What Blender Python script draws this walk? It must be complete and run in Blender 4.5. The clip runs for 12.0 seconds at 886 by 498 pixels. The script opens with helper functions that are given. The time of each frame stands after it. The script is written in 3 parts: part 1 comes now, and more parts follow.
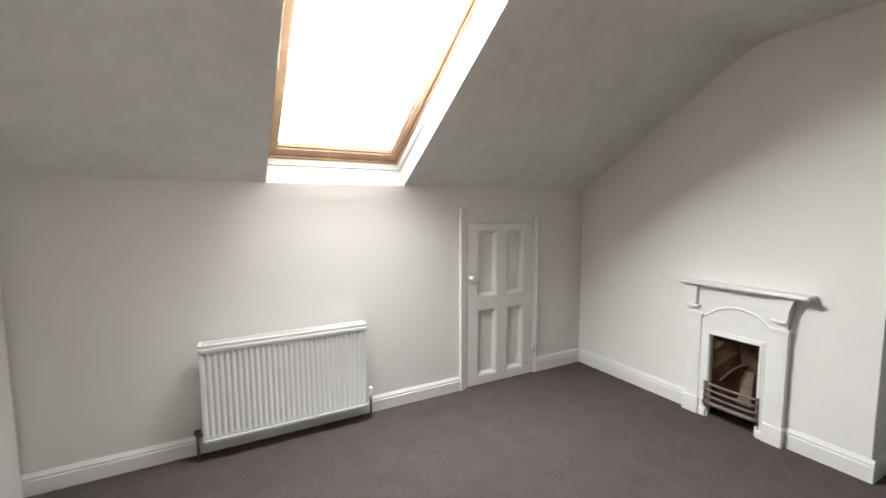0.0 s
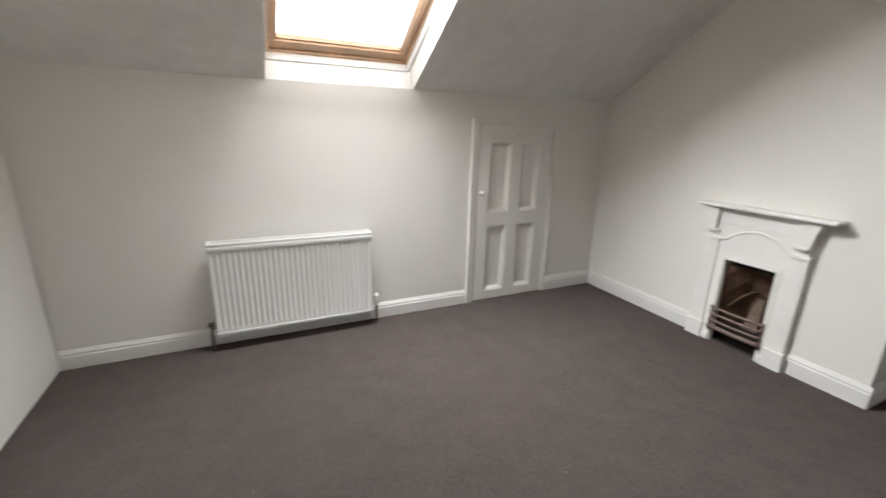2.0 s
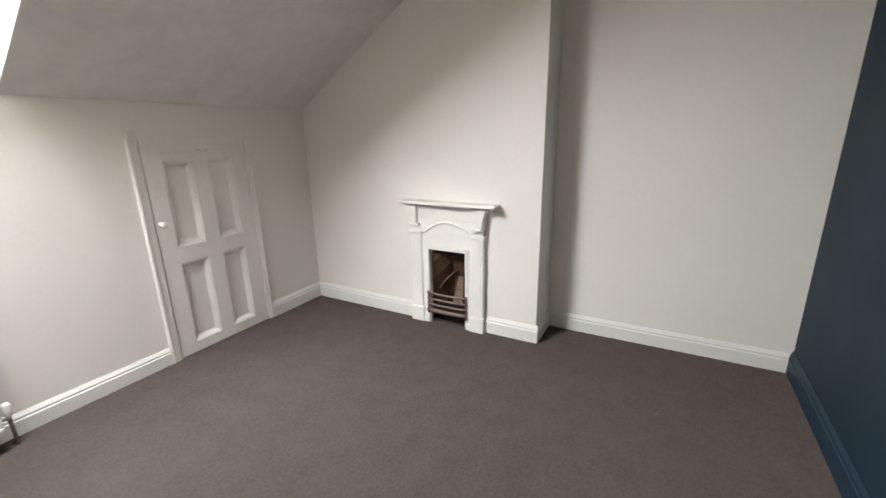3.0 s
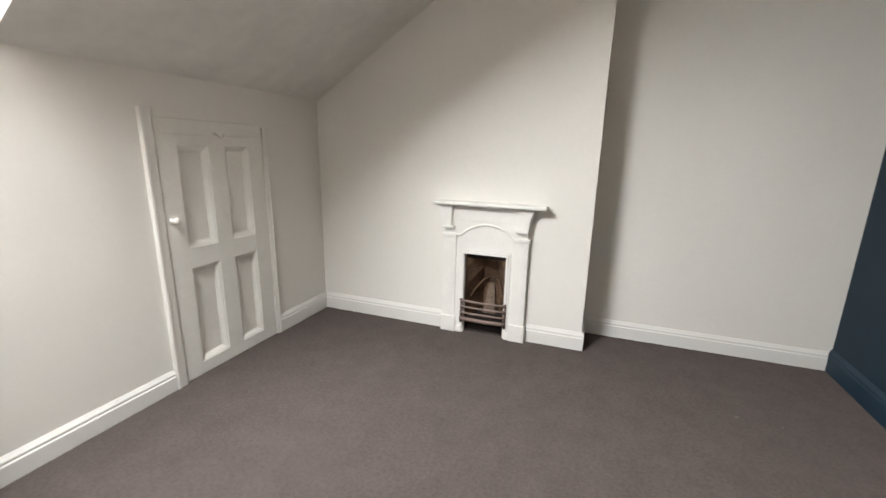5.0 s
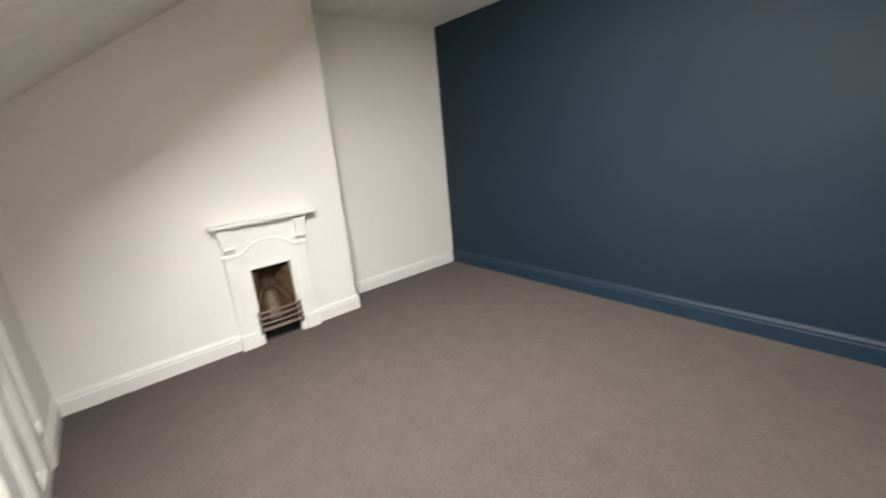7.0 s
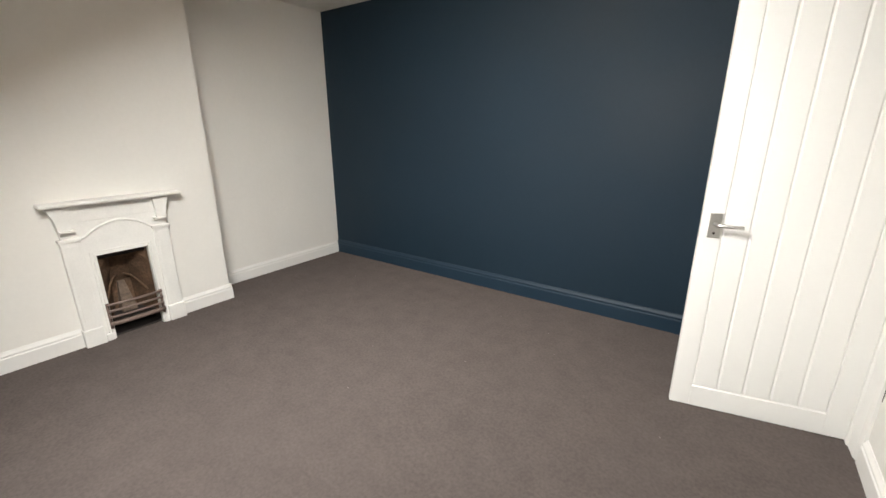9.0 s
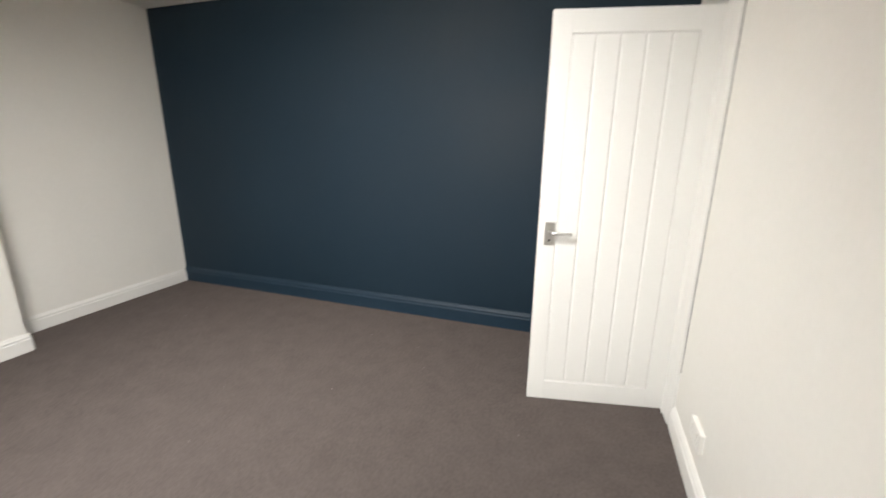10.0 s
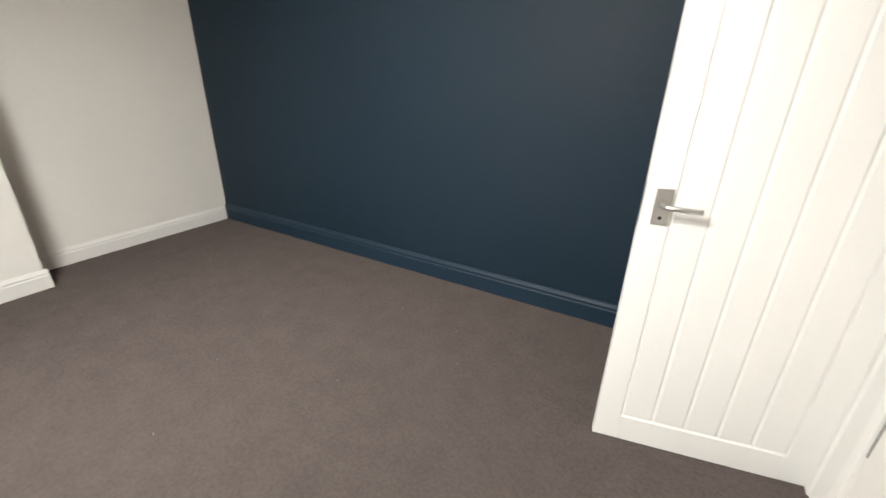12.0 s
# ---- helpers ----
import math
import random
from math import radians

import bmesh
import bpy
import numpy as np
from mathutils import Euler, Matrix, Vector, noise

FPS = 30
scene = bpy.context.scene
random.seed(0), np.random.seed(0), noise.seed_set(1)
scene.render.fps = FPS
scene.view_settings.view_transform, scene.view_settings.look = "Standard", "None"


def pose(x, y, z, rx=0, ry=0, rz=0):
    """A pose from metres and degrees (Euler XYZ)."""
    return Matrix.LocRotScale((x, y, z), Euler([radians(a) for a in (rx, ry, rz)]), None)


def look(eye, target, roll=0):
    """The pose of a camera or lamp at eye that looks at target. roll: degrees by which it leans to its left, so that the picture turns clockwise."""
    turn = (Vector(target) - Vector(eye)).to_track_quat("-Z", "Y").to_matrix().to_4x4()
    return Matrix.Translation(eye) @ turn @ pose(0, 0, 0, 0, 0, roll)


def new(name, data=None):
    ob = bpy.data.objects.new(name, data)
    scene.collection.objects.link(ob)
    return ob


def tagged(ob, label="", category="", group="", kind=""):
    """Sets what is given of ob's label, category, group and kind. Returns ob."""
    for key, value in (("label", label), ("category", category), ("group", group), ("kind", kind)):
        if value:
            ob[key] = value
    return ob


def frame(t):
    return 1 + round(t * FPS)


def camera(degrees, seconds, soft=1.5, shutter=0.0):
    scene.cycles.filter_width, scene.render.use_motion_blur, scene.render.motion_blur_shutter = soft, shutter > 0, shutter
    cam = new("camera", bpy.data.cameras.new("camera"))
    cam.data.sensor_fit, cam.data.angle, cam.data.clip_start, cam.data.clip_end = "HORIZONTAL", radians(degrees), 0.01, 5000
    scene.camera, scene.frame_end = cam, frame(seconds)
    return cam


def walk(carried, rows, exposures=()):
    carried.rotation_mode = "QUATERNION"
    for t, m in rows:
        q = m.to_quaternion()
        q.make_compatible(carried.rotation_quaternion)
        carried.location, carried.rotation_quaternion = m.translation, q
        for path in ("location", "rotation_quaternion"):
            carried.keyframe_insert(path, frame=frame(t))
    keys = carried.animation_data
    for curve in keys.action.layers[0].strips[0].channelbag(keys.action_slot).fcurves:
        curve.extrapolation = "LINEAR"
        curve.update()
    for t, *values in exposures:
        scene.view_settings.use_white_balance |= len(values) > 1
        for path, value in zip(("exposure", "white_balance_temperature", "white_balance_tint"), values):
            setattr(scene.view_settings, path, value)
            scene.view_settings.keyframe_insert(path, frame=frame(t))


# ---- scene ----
cam = camera(94.4, 12.0, soft=1.4, shutter=0.25)
PATH = [
    (0, (-3.036, -2.839, 1.491), (-2.092, -1.085, 1.303), -0.3),
    (0.5, (-3.005, -2.885, 1.487), (-2.371, -1.009, 1.206), -0.2),
    (1, (-3.001, -2.892, 1.437), (-2.532, -0.985, 1.062), -0.0),
    (1.5, (-2.985, -2.876, 1.407), (-2.559, -1.007, 0.836), 0.6),
    (2, (-2.916, -2.84, 1.399), (-2.095, -1.102, 0.846), 1.5),
    (2.5, (-2.763, -2.785, 1.392), (-1.321, -1.483, 0.943), 1.6),
    (3, (-2.625, -2.799, 1.453), (-0.94, -1.866, 0.914), -1.1),
    (3.2, (-2.61, -2.792, 1.452), (-0.896, -1.913, 0.915), -0.9),
    (4.8, (-2.721, -2.252, 1.306), (-0.872, -1.651, 0.837), 3.7),
    (5, (-2.757, -2.09, 1.321), (-0.934, -1.412, 0.855), 1.1),
    (5.5, (-2.889, -1.57, 1.347), (-1.028, -1.012, 0.873), -1.8),
    (6, (-3.039, -1.085, 1.349), (-1.149, -1.108, 0.695), -2.9),
    (6.5, (-3.1, -0.702, 1.365), (-1.241, -0.92, 0.66), -6.1),
    (7, (-3.25, -0.49, 1.444), (-1.756, -1.712, 0.919), -5.3),
    (7.2, (-3.247, -0.406, 1.455), (-1.87, -1.807, 1.08), -4.6),
    (8.8, (-3.418, -0.466, 1.434), (-2.312, -2.056, 0.933), -0.5),
    (9, (-3.41, -0.462, 1.422), (-2.298, -2.023, 0.851), -0.2),
    (9.5, (-3.406, -0.448, 1.386), (-2.406, -2.053, 0.736), 0.7),
    (10, (-3.51, -0.577, 1.43), (-2.886, -2.408, 0.923), 0.6),
    (10.5, (-3.534, -0.694, 1.583), (-3.179, -2.659, 1.478), -0.1),
    (11, (-3.526, -0.861, 1.533), (-3.129, -2.809, 1.313), -0.5),
    (11.5, (-3.401, -1.062, 1.398), (-2.821, -2.897, 0.854), 0.2),
    (12, (-3.375, -1.289, 1.341), (-2.473, -2.895, 0.561), 1.5),
]
walk(cam, [(t, look(eye, target, roll)) for t, eye, target, roll in PATH],
     exposures=[(0.0, 0.02, 6550, 10), (1.0, -0.02, 6550, 10), (2.5, -0.15, 6600, 10), (3.0, 0.14, 6650, 10), (5.0, 0.18, 6700, 10), (5.5, -0.02, 6700, 10), (6.0, 0.0, 6700, 10),
                (6.5, -0.18, 6700, 10), (7.0, 0.34, 6900, 10), (9.0, 0.10, 7000, 10), (9.5, 0.07, 7000, 10), (10.5, 0.08, 6900, 10), (12.0, 0.12, 7050, 10)])

# ---- world and light ----
world = bpy.data.worlds.new("overcast_sky")
scene.world = world
world.use_nodes = True
wn = world.node_tree
sky = wn.nodes.new("ShaderNodeTexSky")
sky.sky_type = "NISHITA"
sky.sun_disc = False
sky.sun_elevation = radians(38)
sky.sun_rotation = radians(180)
veil = wn.nodes.new("ShaderNodeMix")                 # even cloud cover over the clear sky
veil.data_type = "RGBA"
veil.inputs[0].default_value = 0.9
veil.inputs[7].default_value = (56.0, 57.5, 60.0, 1)
wn.links.new(sky.outputs[0], veil.inputs[6])
wn.links.new(veil.outputs[2], wn.nodes["Background"].inputs[0])
wn.nodes["Background"].inputs[1].default_value = 0.1
sun_data = bpy.data.lights.new("sun", "SUN")
sun_data.energy, sun_data.angle, sun_data.color = 0.8, radians(20), (1.0, 0.97, 0.92)
sun = new("sun", sun_data)
sun.matrix_basis = look((0, -20, 16), (0, 0, 0))

# Room: knee wall at y = 0, chimney breast at x = 0, z up from the carpet.
WEST, EAST, ALCOVE, NORTH, SOUTH = -4.054, 0.008, 0.334, -0.002, -3.575
CEIL, KNEE = 2.549, 1.672
BREAST_END = -2.082
SLOPE_ANGLE = radians(31.8)
SV = Vector((0, -math.cos(SLOPE_ANGLE), math.sin(SLOPE_ANGLE)))   # up the slope
SN = Vector((0, math.sin(SLOPE_ANGLE), math.cos(SLOPE_ANGLE)))    # out through the roof
SLOPE_LEN = (CEIL - KNEE) / SV.z
WX0, WX1, WV1 = -2.778, -1.835, 1.46                             # roof window opening


def slope_point(x, v, n):
    return Vector((x, NORTH, KNEE)) + SV * v + SN * n


# added area lamp outside the pane, standing in for light from the sky
lamp_data = bpy.data.lights.new("skylight", "AREA")
lamp_data.shape, lamp_data.size, lamp_data.size_y = "RECTANGLE", 3.22, 1.86
lamp_data.spread = radians(180)
lamp_data.energy, lamp_data.color = 1570, (0.962, 0.984, 1.0)
skylight = new("skylight", lamp_data)
mid = slope_point(-3.52, 1.387, 0.836)
aim = Matrix.Rotation(radians(-0.5), 3, "Z") @ (Matrix.Rotation(radians(-32.6), 3, "X") @ -SN)
skylight.matrix_basis = look(mid, mid + aim)   # offset and tilt tuned to balance the brightness of walls and floor

bulb_data = bpy.data.lights.new("bulb_light", "POINT")
bulb_data.energy, bulb_data.color, bulb_data.shadow_soft_size = 5.6, (1.0, 0.66, 0.36), 0.02
bulb_light = new("bulb_light", bulb_data)
BULB = Vector((-2.158, -2.447, 2.151))
bulb_light.location = BULB


# ---- materials ----
def material(name, base, rough=0.6, metal=0.0, vary=0.04, scale=3.0, fine=120.0, fine_vary=0.0, bump=0.0, bump_scale=200.0,
             bump_distance=0.001, spec=0.5, coat=0.0):
    m = bpy.data.materials.new(name)
    m.use_nodes = True
    nt = m.node_tree
    b = nt.nodes["Principled BSDF"]
    b.inputs["Metallic"].default_value = metal
    b.inputs["Specular IOR Level"].default_value = spec
    b.inputs["Coat Weight"].default_value = coat
    tc = nt.nodes.new("ShaderNodeTexCoord")

    def noise_tex(sc, detail):
        n = nt.nodes.new("ShaderNodeTexNoise")
        n.inputs["Scale"].default_value = sc
        n.inputs["Detail"].default_value = detail
        nt.links.new(tc.outputs["Object"], n.inputs["Vector"])
        return n

    def ramp(src, lo, hi, a=0.3, c=0.7):
        r = nt.nodes.new("ShaderNodeMapRange")
        r.inputs["From Min"].default_value, r.inputs["From Max"].default_value = a, c
        r.inputs["To Min"].default_value, r.inputs["To Max"].default_value = lo, hi
        nt.links.new(src, r.inputs["Value"])
        return r.outputs["Result"]

    big = noise_tex(scale, 5)
    small = noise_tex(fine, 3)
    f1 = ramp(big.outputs["Fac"], 1 - vary, 1 + vary)
    f2 = ramp(small.outputs["Fac"], 1 - fine_vary, 1 + fine_vary)
    mul = nt.nodes.new("ShaderNodeMath")
    mul.operation = "MULTIPLY"
    nt.links.new(f1, mul.inputs[0])
    nt.links.new(f2, mul.inputs[1])
    vm = nt.nodes.new("ShaderNodeVectorMath")
    vm.operation = "SCALE"
    vm.inputs[0].default_value = base
    nt.links.new(mul.outputs[0], vm.inputs["Scale"])
    nt.links.new(vm.outputs["Vector"], b.inputs["Base Color"])
    nt.links.new(ramp(big.outputs["Fac"], max(0.02, rough - 0.06), min(1, rough + 0.06)), b.inputs["Roughness"])
    if bump:
        bn = noise_tex(bump_scale, 4)
        bp = nt.nodes.new("ShaderNodeBump")
        bp.inputs["Strength"].default_value = bump
        bp.inputs["Distance"].default_value = bump_distance
        nt.links.new(bn.outputs["Fac"], bp.inputs["Height"])
        nt.links.new(bp.outputs["Normal"], b.inputs["Normal"])
    return m


PLASTER = material("off_white_emulsion", (0.80, 0.783, 0.745), 0.62, vary=0.02, scale=1.6, fine=40, fine_vary=0.01, bump=0.3, bump_scale=5, bump_distance=0.006)
CEILING = material("white_ceiling_emulsion", (0.78, 0.767, 0.735), 0.8, vary=0.05, scale=5.0, fine=14, fine_vary=0.03, bump=0.45, bump_scale=4.5, bump_distance=0.012)
NAVY = material("navy_blue_emulsion", (0.0080, 0.0222, 0.0372), 0.66, vary=0.06, scale=1.5, fine=60, fine_vary=0.03, bump=0.3, bump_scale=10, bump_distance=0.003, spec=0.32)
NAVY_GLOSS = material("navy_blue_satinwood", (0.0125, 0.030, 0.050), 0.52, spec=0.35, vary=0.05, scale=4, bump=0.15, bump_scale=30, bump_distance=0.002)
GLOSS = material("white_satinwood_paint", (0.77, 0.762, 0.74), 0.46, vary=0.008, scale=2.5, fine=60, fine_vary=0.006, bump=0.06, bump_scale=30, bump_distance=0.002, spec=0.3)
OLD_GLOSS = material("old_white_gloss_paint", (0.80, 0.79, 0.75), 0.34, vary=0.03, scale=7, fine=50, fine_vary=0.02, bump=0.35, bump_scale=45, bump_distance=0.003)
LAMINATE = material("white_laminate", (0.80, 0.79, 0.76), 0.45, vary=0.015, scale=3)
IRON_PAINT = material("white_painted_cast_iron", (0.83, 0.82, 0.79), 0.38, vary=0.03, scale=9, fine=80, fine_vary=0.02, bump=0.4, bump_scale=60, bump_distance=0.002)
RADIATOR = material("white_radiator_enamel", (0.74, 0.742, 0.72), 0.5, vary=0.02, scale=3, spec=0.4)
# flat dark tone painted in for shade in gaps and inside the cupboard
SHADE = material("painted_gap_shade", (0.10, 0.095, 0.09), 0.9, vary=0.1)
CARPET = material("charcoal_taupe_carpet", (0.0845, 0.0710, 0.0662), 0.97, vary=0.07, scale=7, fine=70, fine_vary=0.12, bump=0.15, bump_scale=300, bump_distance=0.002, spec=0.0)
CARPET.node_tree.nodes["Principled BSDF"].inputs["Diffuse Roughness"].default_value = 1.0      # pile throws light back to where it came from
# grey carries the shade seen between the grille slats
FIN = material("shade_grey_inner_steel", (0.34, 0.335, 0.32), 0.6, vary=0.1)
PINE = material("varnished_pine", (0.40, 0.255, 0.15), 0.35, vary=0.15, scale=9, fine=60, fine_vary=0.08)
RUST = material("rusty_fireback", (0.112, 0.064, 0.037), 0.85, vary=0.45, scale=9, fine=60, fine_vary=0.25, bump=0.8, bump_scale=50, bump_distance=0.006)
ASH = material("ashy_firebrick", (0.17, 0.125, 0.095), 0.9, vary=0.3, scale=14, fine=70, fine_vary=0.2, bump=0.6, bump_scale=60, bump_distance=0.004)
SOOT = material("sooty_iron", (0.025, 0.020, 0.018), 0.85, vary=0.3, scale=12, bump=0.5, bump_scale=80)
BAR = material("brown_oxidised_grate_iron", (0.20, 0.145, 0.125), 0.55, metal=0.3, vary=0.25, scale=14, fine=90, fine_vary=0.15, bump=0.4, bump_scale=90)
STEEL = material("brushed_steel", (0.62, 0.61, 0.59), 0.34, metal=1.0, vary=0.05, scale=20)
PALE_STEEL = material("pale_satin_chrome", (0.62, 0.61, 0.59), 0.42, metal=0.35, vary=0.03, scale=20)
PIPE = material("tarnished_brass_pipe", (0.26, 0.22, 0.18), 0.45, metal=0.7, vary=0.2, scale=30)
PLASTIC = material("white_plastic", (0.82, 0.81, 0.78), 0.35, vary=0.01)
PIN = material("grey_plastic_shutter", (0.55, 0.54, 0.52), 0.6, vary=0.03)


def glass_material(name):
    m = bpy.data.materials.new(name)
    m.use_nodes = True
    nt = m.node_tree
    nt.nodes.remove(nt.nodes["Principled BSDF"])
    out = nt.nodes["Material Output"]
    tr = nt.nodes.new("ShaderNodeBsdfTransparent")
    gl = nt.nodes.new("ShaderNodeBsdfGlossy")
    gl.inputs["Roughness"].default_value = 0.02
    mix = nt.nodes.new("ShaderNodeMixShader")
    mix.inputs[0].default_value = 0.05
    nt.links.new(tr.outputs[0], mix.inputs[1])
    nt.links.new(gl.outputs[0], mix.inputs[2])
    nt.links.new(mix.outputs[0], out.inputs["Surface"])
    return m


GLASS = glass_material("window_glass")


def glow_material(name, colour, strength, alpha=1.0):
    m = bpy.data.materials.new(name)
    m.use_nodes = True
    b = m.node_tree.nodes["Principled BSDF"]
    b.inputs["Base Color"].default_value = (0, 0, 0, 1)
    b.inputs["Emission Color"].default_value = (*colour, 1)
    b.inputs["Emission Strength"].default_value = strength
    b.inputs["Alpha"].default_value = alpha
    return m


BULB_GLOW = glow_material("lit_amber_bulb_glass", (1.0, 0.33, 0.05), 1.7, 0.5)
FILAMENT = glow_material("lit_filament", (1.0, 0.66, 0.30), 26.0)


# ---- mesh helpers ----
def box(bm, x0, x1, y0, y1, z0, z1, m=None):
    pts = [(x, y, z) for x in (x0, x1) for y in (y0, y1) for z in (z0, z1)]
    vs = [bm.verts.new(m @ Vector(p) if m else p) for p in pts]
    for f in ((0, 1, 3, 2), (4, 6, 7, 5), (0, 4, 5, 1), (2, 3, 7, 6), (0, 2, 6, 4), (1, 5, 7, 3)):
        bm.faces.new([vs[i] for i in f])
    return bm


def prism(bm, profile, place, a0, a1):
    """Extrudes a closed 2D profile from a0 to a1; place(p, q, a) gives the world point."""
    r0 = [bm.verts.new(place(p, q, a0)) for p, q in profile]
    r1 = [bm.verts.new(place(p, q, a1)) for p, q in profile]
    n = len(profile)
    for i in range(n):
        bm.faces.new((r0[i], r0[(i + 1) % n], r1[(i + 1) % n], r1[i]))
    bm.faces.new(list(reversed(r0)))
    bm.faces.new(r1)
    return bm


def lathe(bm, profile, m, steps=20):
    """Turns (radius, height) pairs about the local z axis."""
    rings = [[bm.verts.new(m @ Vector((r * math.cos(2 * math.pi * k / steps), r * math.sin(2 * math.pi * k / steps), h)))
              for k in range(steps)] for r, h in profile]
    for a, b in zip(rings, rings[1:]):
        for k in range(steps):
            bm.faces.new((a[k], a[(k + 1) % steps], b[(k + 1) % steps], b[k]))
    bm.faces.new(list(reversed(rings[0])))
    bm.faces.new(rings[-1])
    return bm


def tube(bm, points, radius, steps=10):
    """A round bar through the points."""
    pts = [Vector(p) for p in points]
    rings = []
    for i, p in enumerate(pts):
        d = (pts[min(i + 1, len(pts) - 1)] - pts[max(i - 1, 0)]).normalized()
        side = d.orthogonal().normalized() if not rings else (rings[-1][1] - d * rings[-1][1].dot(d)).normalized()
        up = d.cross(side)
        ring = [bm.verts.new(p + radius * (math.cos(2 * math.pi * k / steps) * side + math.sin(2 * math.pi * k / steps) * up)) for k in range(steps)]
        rings.append((ring, side))
    for (a, _), (b, _) in zip(rings, rings[1:]):
        for k in range(steps):
            bm.faces.new((a[k], a[(k + 1) % steps], b[(k + 1) % steps], b[k]))
    bm.faces.new(list(reversed(rings[0][0])))
    bm.faces.new(rings[-1][0])
    return bm


def rounded(bm, r, segments=2):
    bmesh.ops.bevel(bm, geom=bm.edges[:], offset=r, segments=segments, profile=0.6, affect="EDGES", clamp_overlap=True)
    return bm


def part(name, bm, mat, parent=None, label="", smooth=False):
    bmesh.ops.recalc_face_normals(bm, faces=bm.faces[:])
    me = bpy.data.meshes.new(name)
    bm.to_mesh(me)
    bm.free()
    me.materials.append(mat)
    if smooth:
        for p in me.polygons:
            p.use_smooth = True
    ob = new(name, me)
    if parent:
        ob.parent = parent
    if label:
        ob["label"] = label
    return ob


def empty(name, m, label, category, group=""):
    ob = new(name)
    ob.empty_display_size = 0.1
    ob.matrix_basis = m
    return tagged(ob, label, category, group)


def B():
    return bmesh.new()


def structure(name, bm, mat, label, category, smooth=False):
    return tagged(part(name, bm, mat, smooth=smooth), label, category, kind="structure")


# ---- floor, walls, ceiling ----
structure("floor", box(B(), -5.3, 0.6, SOUTH - 0.2, 0.3, -0.12, 0.0), CARPET, "dark charcoal taupe carpet over the floor and landing", "floor")


def carpet_pile():
    """The tufted pile of the room's carpet: a sheet of uneven tufts a few millimetres high."""
    rng = np.random.default_rng(11)
    step = 0.0075
    x0, x1, y0, y1 = WEST - 0.01, ALCOVE + 0.01, SOUTH - 0.005, NORTH + 0.01
    nx, ny = int((x1 - x0) / step), int((y1 - y0) / step)
    gx, gy = np.meshgrid(np.linspace(x0, x1, nx), np.linspace(y0, y1, ny))
    tuft = rng.random((ny, nx))
    clump = rng.random((ny // 4 + 2, nx // 4 + 2)).repeat(4, 0).repeat(4, 1)[:ny, :nx]
    clump = (clump + np.roll(clump, 2, 0) + np.roll(clump, 2, 1) + np.roll(clump, (2, 2), (0, 1))) / 4
    gz = 0.0012 + 0.0027 * tuft + 0.0016 * clump
    gx = gx + (rng.random((ny, nx)) - 0.5) * step * 0.6
    gy = gy + (rng.random((ny, nx)) - 0.5) * step * 0.6
    a = (np.arange(ny - 1)[:, None] * nx + np.arange(nx - 1)[None, :]).ravel()
    quads = np.stack([a, a + 1, a + nx + 1, a + nx], 1).astype(np.int32)
    me = bpy.data.meshes.new("carpet")
    me.vertices.add(nx * ny)
    me.vertices.foreach_set("co", np.stack([gx, gy, gz], -1).astype(np.float32).ravel())
    me.loops.add(quads.size)
    me.loops.foreach_set("vertex_index", quads.ravel())
    me.polygons.add(len(quads))
    me.polygons.foreach_set("loop_start", np.arange(0, quads.size, 4, dtype=np.int32))
    me.update(calc_edges=True)
    me.polygons.foreach_set("use_smooth", np.ones(len(quads), dtype=bool))
    me.materials.append(CARPET)
    tagged(new("carpet", me), "dark charcoal taupe short-pile carpet, slightly mottled", "carpet", kind="structure")


carpet_pile()

# knee wall with the opening of the small eaves door
KD0, KD1, KDT = -1.297, -0.585, 1.458
b = B()
box(b, -4.30, KD0, NORTH, 0.17, 0, KNEE)
box(b, KD1, 0.50, NORTH, 0.17, 0, KNEE)
box(b, KD0, KD1, NORTH, 0.17, KDT, KNEE)
box(b, KD0, KD1, 0.12, 0.17, 0, KDT)
structure("wall_north", b, PLASTER, "low off-white painted knee wall below the roof slope", "wall")

# chimney breast with the fireplace opening
FY0, FY1, FZ = -1.546, -1.240, 0.622
b = B()
box(b, EAST, 0.60, FY1, NORTH, 0, CEIL)
box(b, EAST, 0.60, BREAST_END, FY0, 0, CEIL)
box(b, EAST, 0.60, FY0, FY1, FZ, CEIL)
box(b, 0.30, 0.60, FY0, FY1, 0, FZ)
structure("wall_east", b, PLASTER, "off-white painted chimney breast wall", "wall")
structure("wall_alcove", box(B(), ALCOVE, 0.60, SOUTH, BREAST_END, 0, CEIL), PLASTER, "off-white painted alcove wall beside the chimney breast", "wall")
structure("wall_south", box(B(), -5.3, 0.60, SOUTH - 0.18, SOUTH, 0, CEIL), NAVY, "dark navy blue painted feature wall", "wall")

# west wall with cupboard and room door openings
CY0, CY1, CZ = -0.772, -0.003, 1.690
DY0, DY1, DZ = -3.540, -2.850, 2.035
b = B()
box(b, WEST - 0.12, WEST, DY1, CY0, 0, CEIL)
box(b, WEST - 0.12, WEST, CY0, NORTH, CZ, CEIL)
box(b, WEST - 0.12, WEST, DY0, DY1, DZ, CEIL)
box(b, WEST - 0.12, WEST, SOUTH, DY0, 0, CEIL)
structure("wall_west", b, PLASTER, "off-white painted wall with cupboard and room door", "wall")
b = B()
box(b, -5.3, -5.18, SOUTH, -2.5, 0, CEIL)
box(b, -5.18, WEST - 0.12, -2.62, -2.5, 0, CEIL)
structure("wall_landing", b, PLASTER, "plain off-white wall of the landing", "wall")

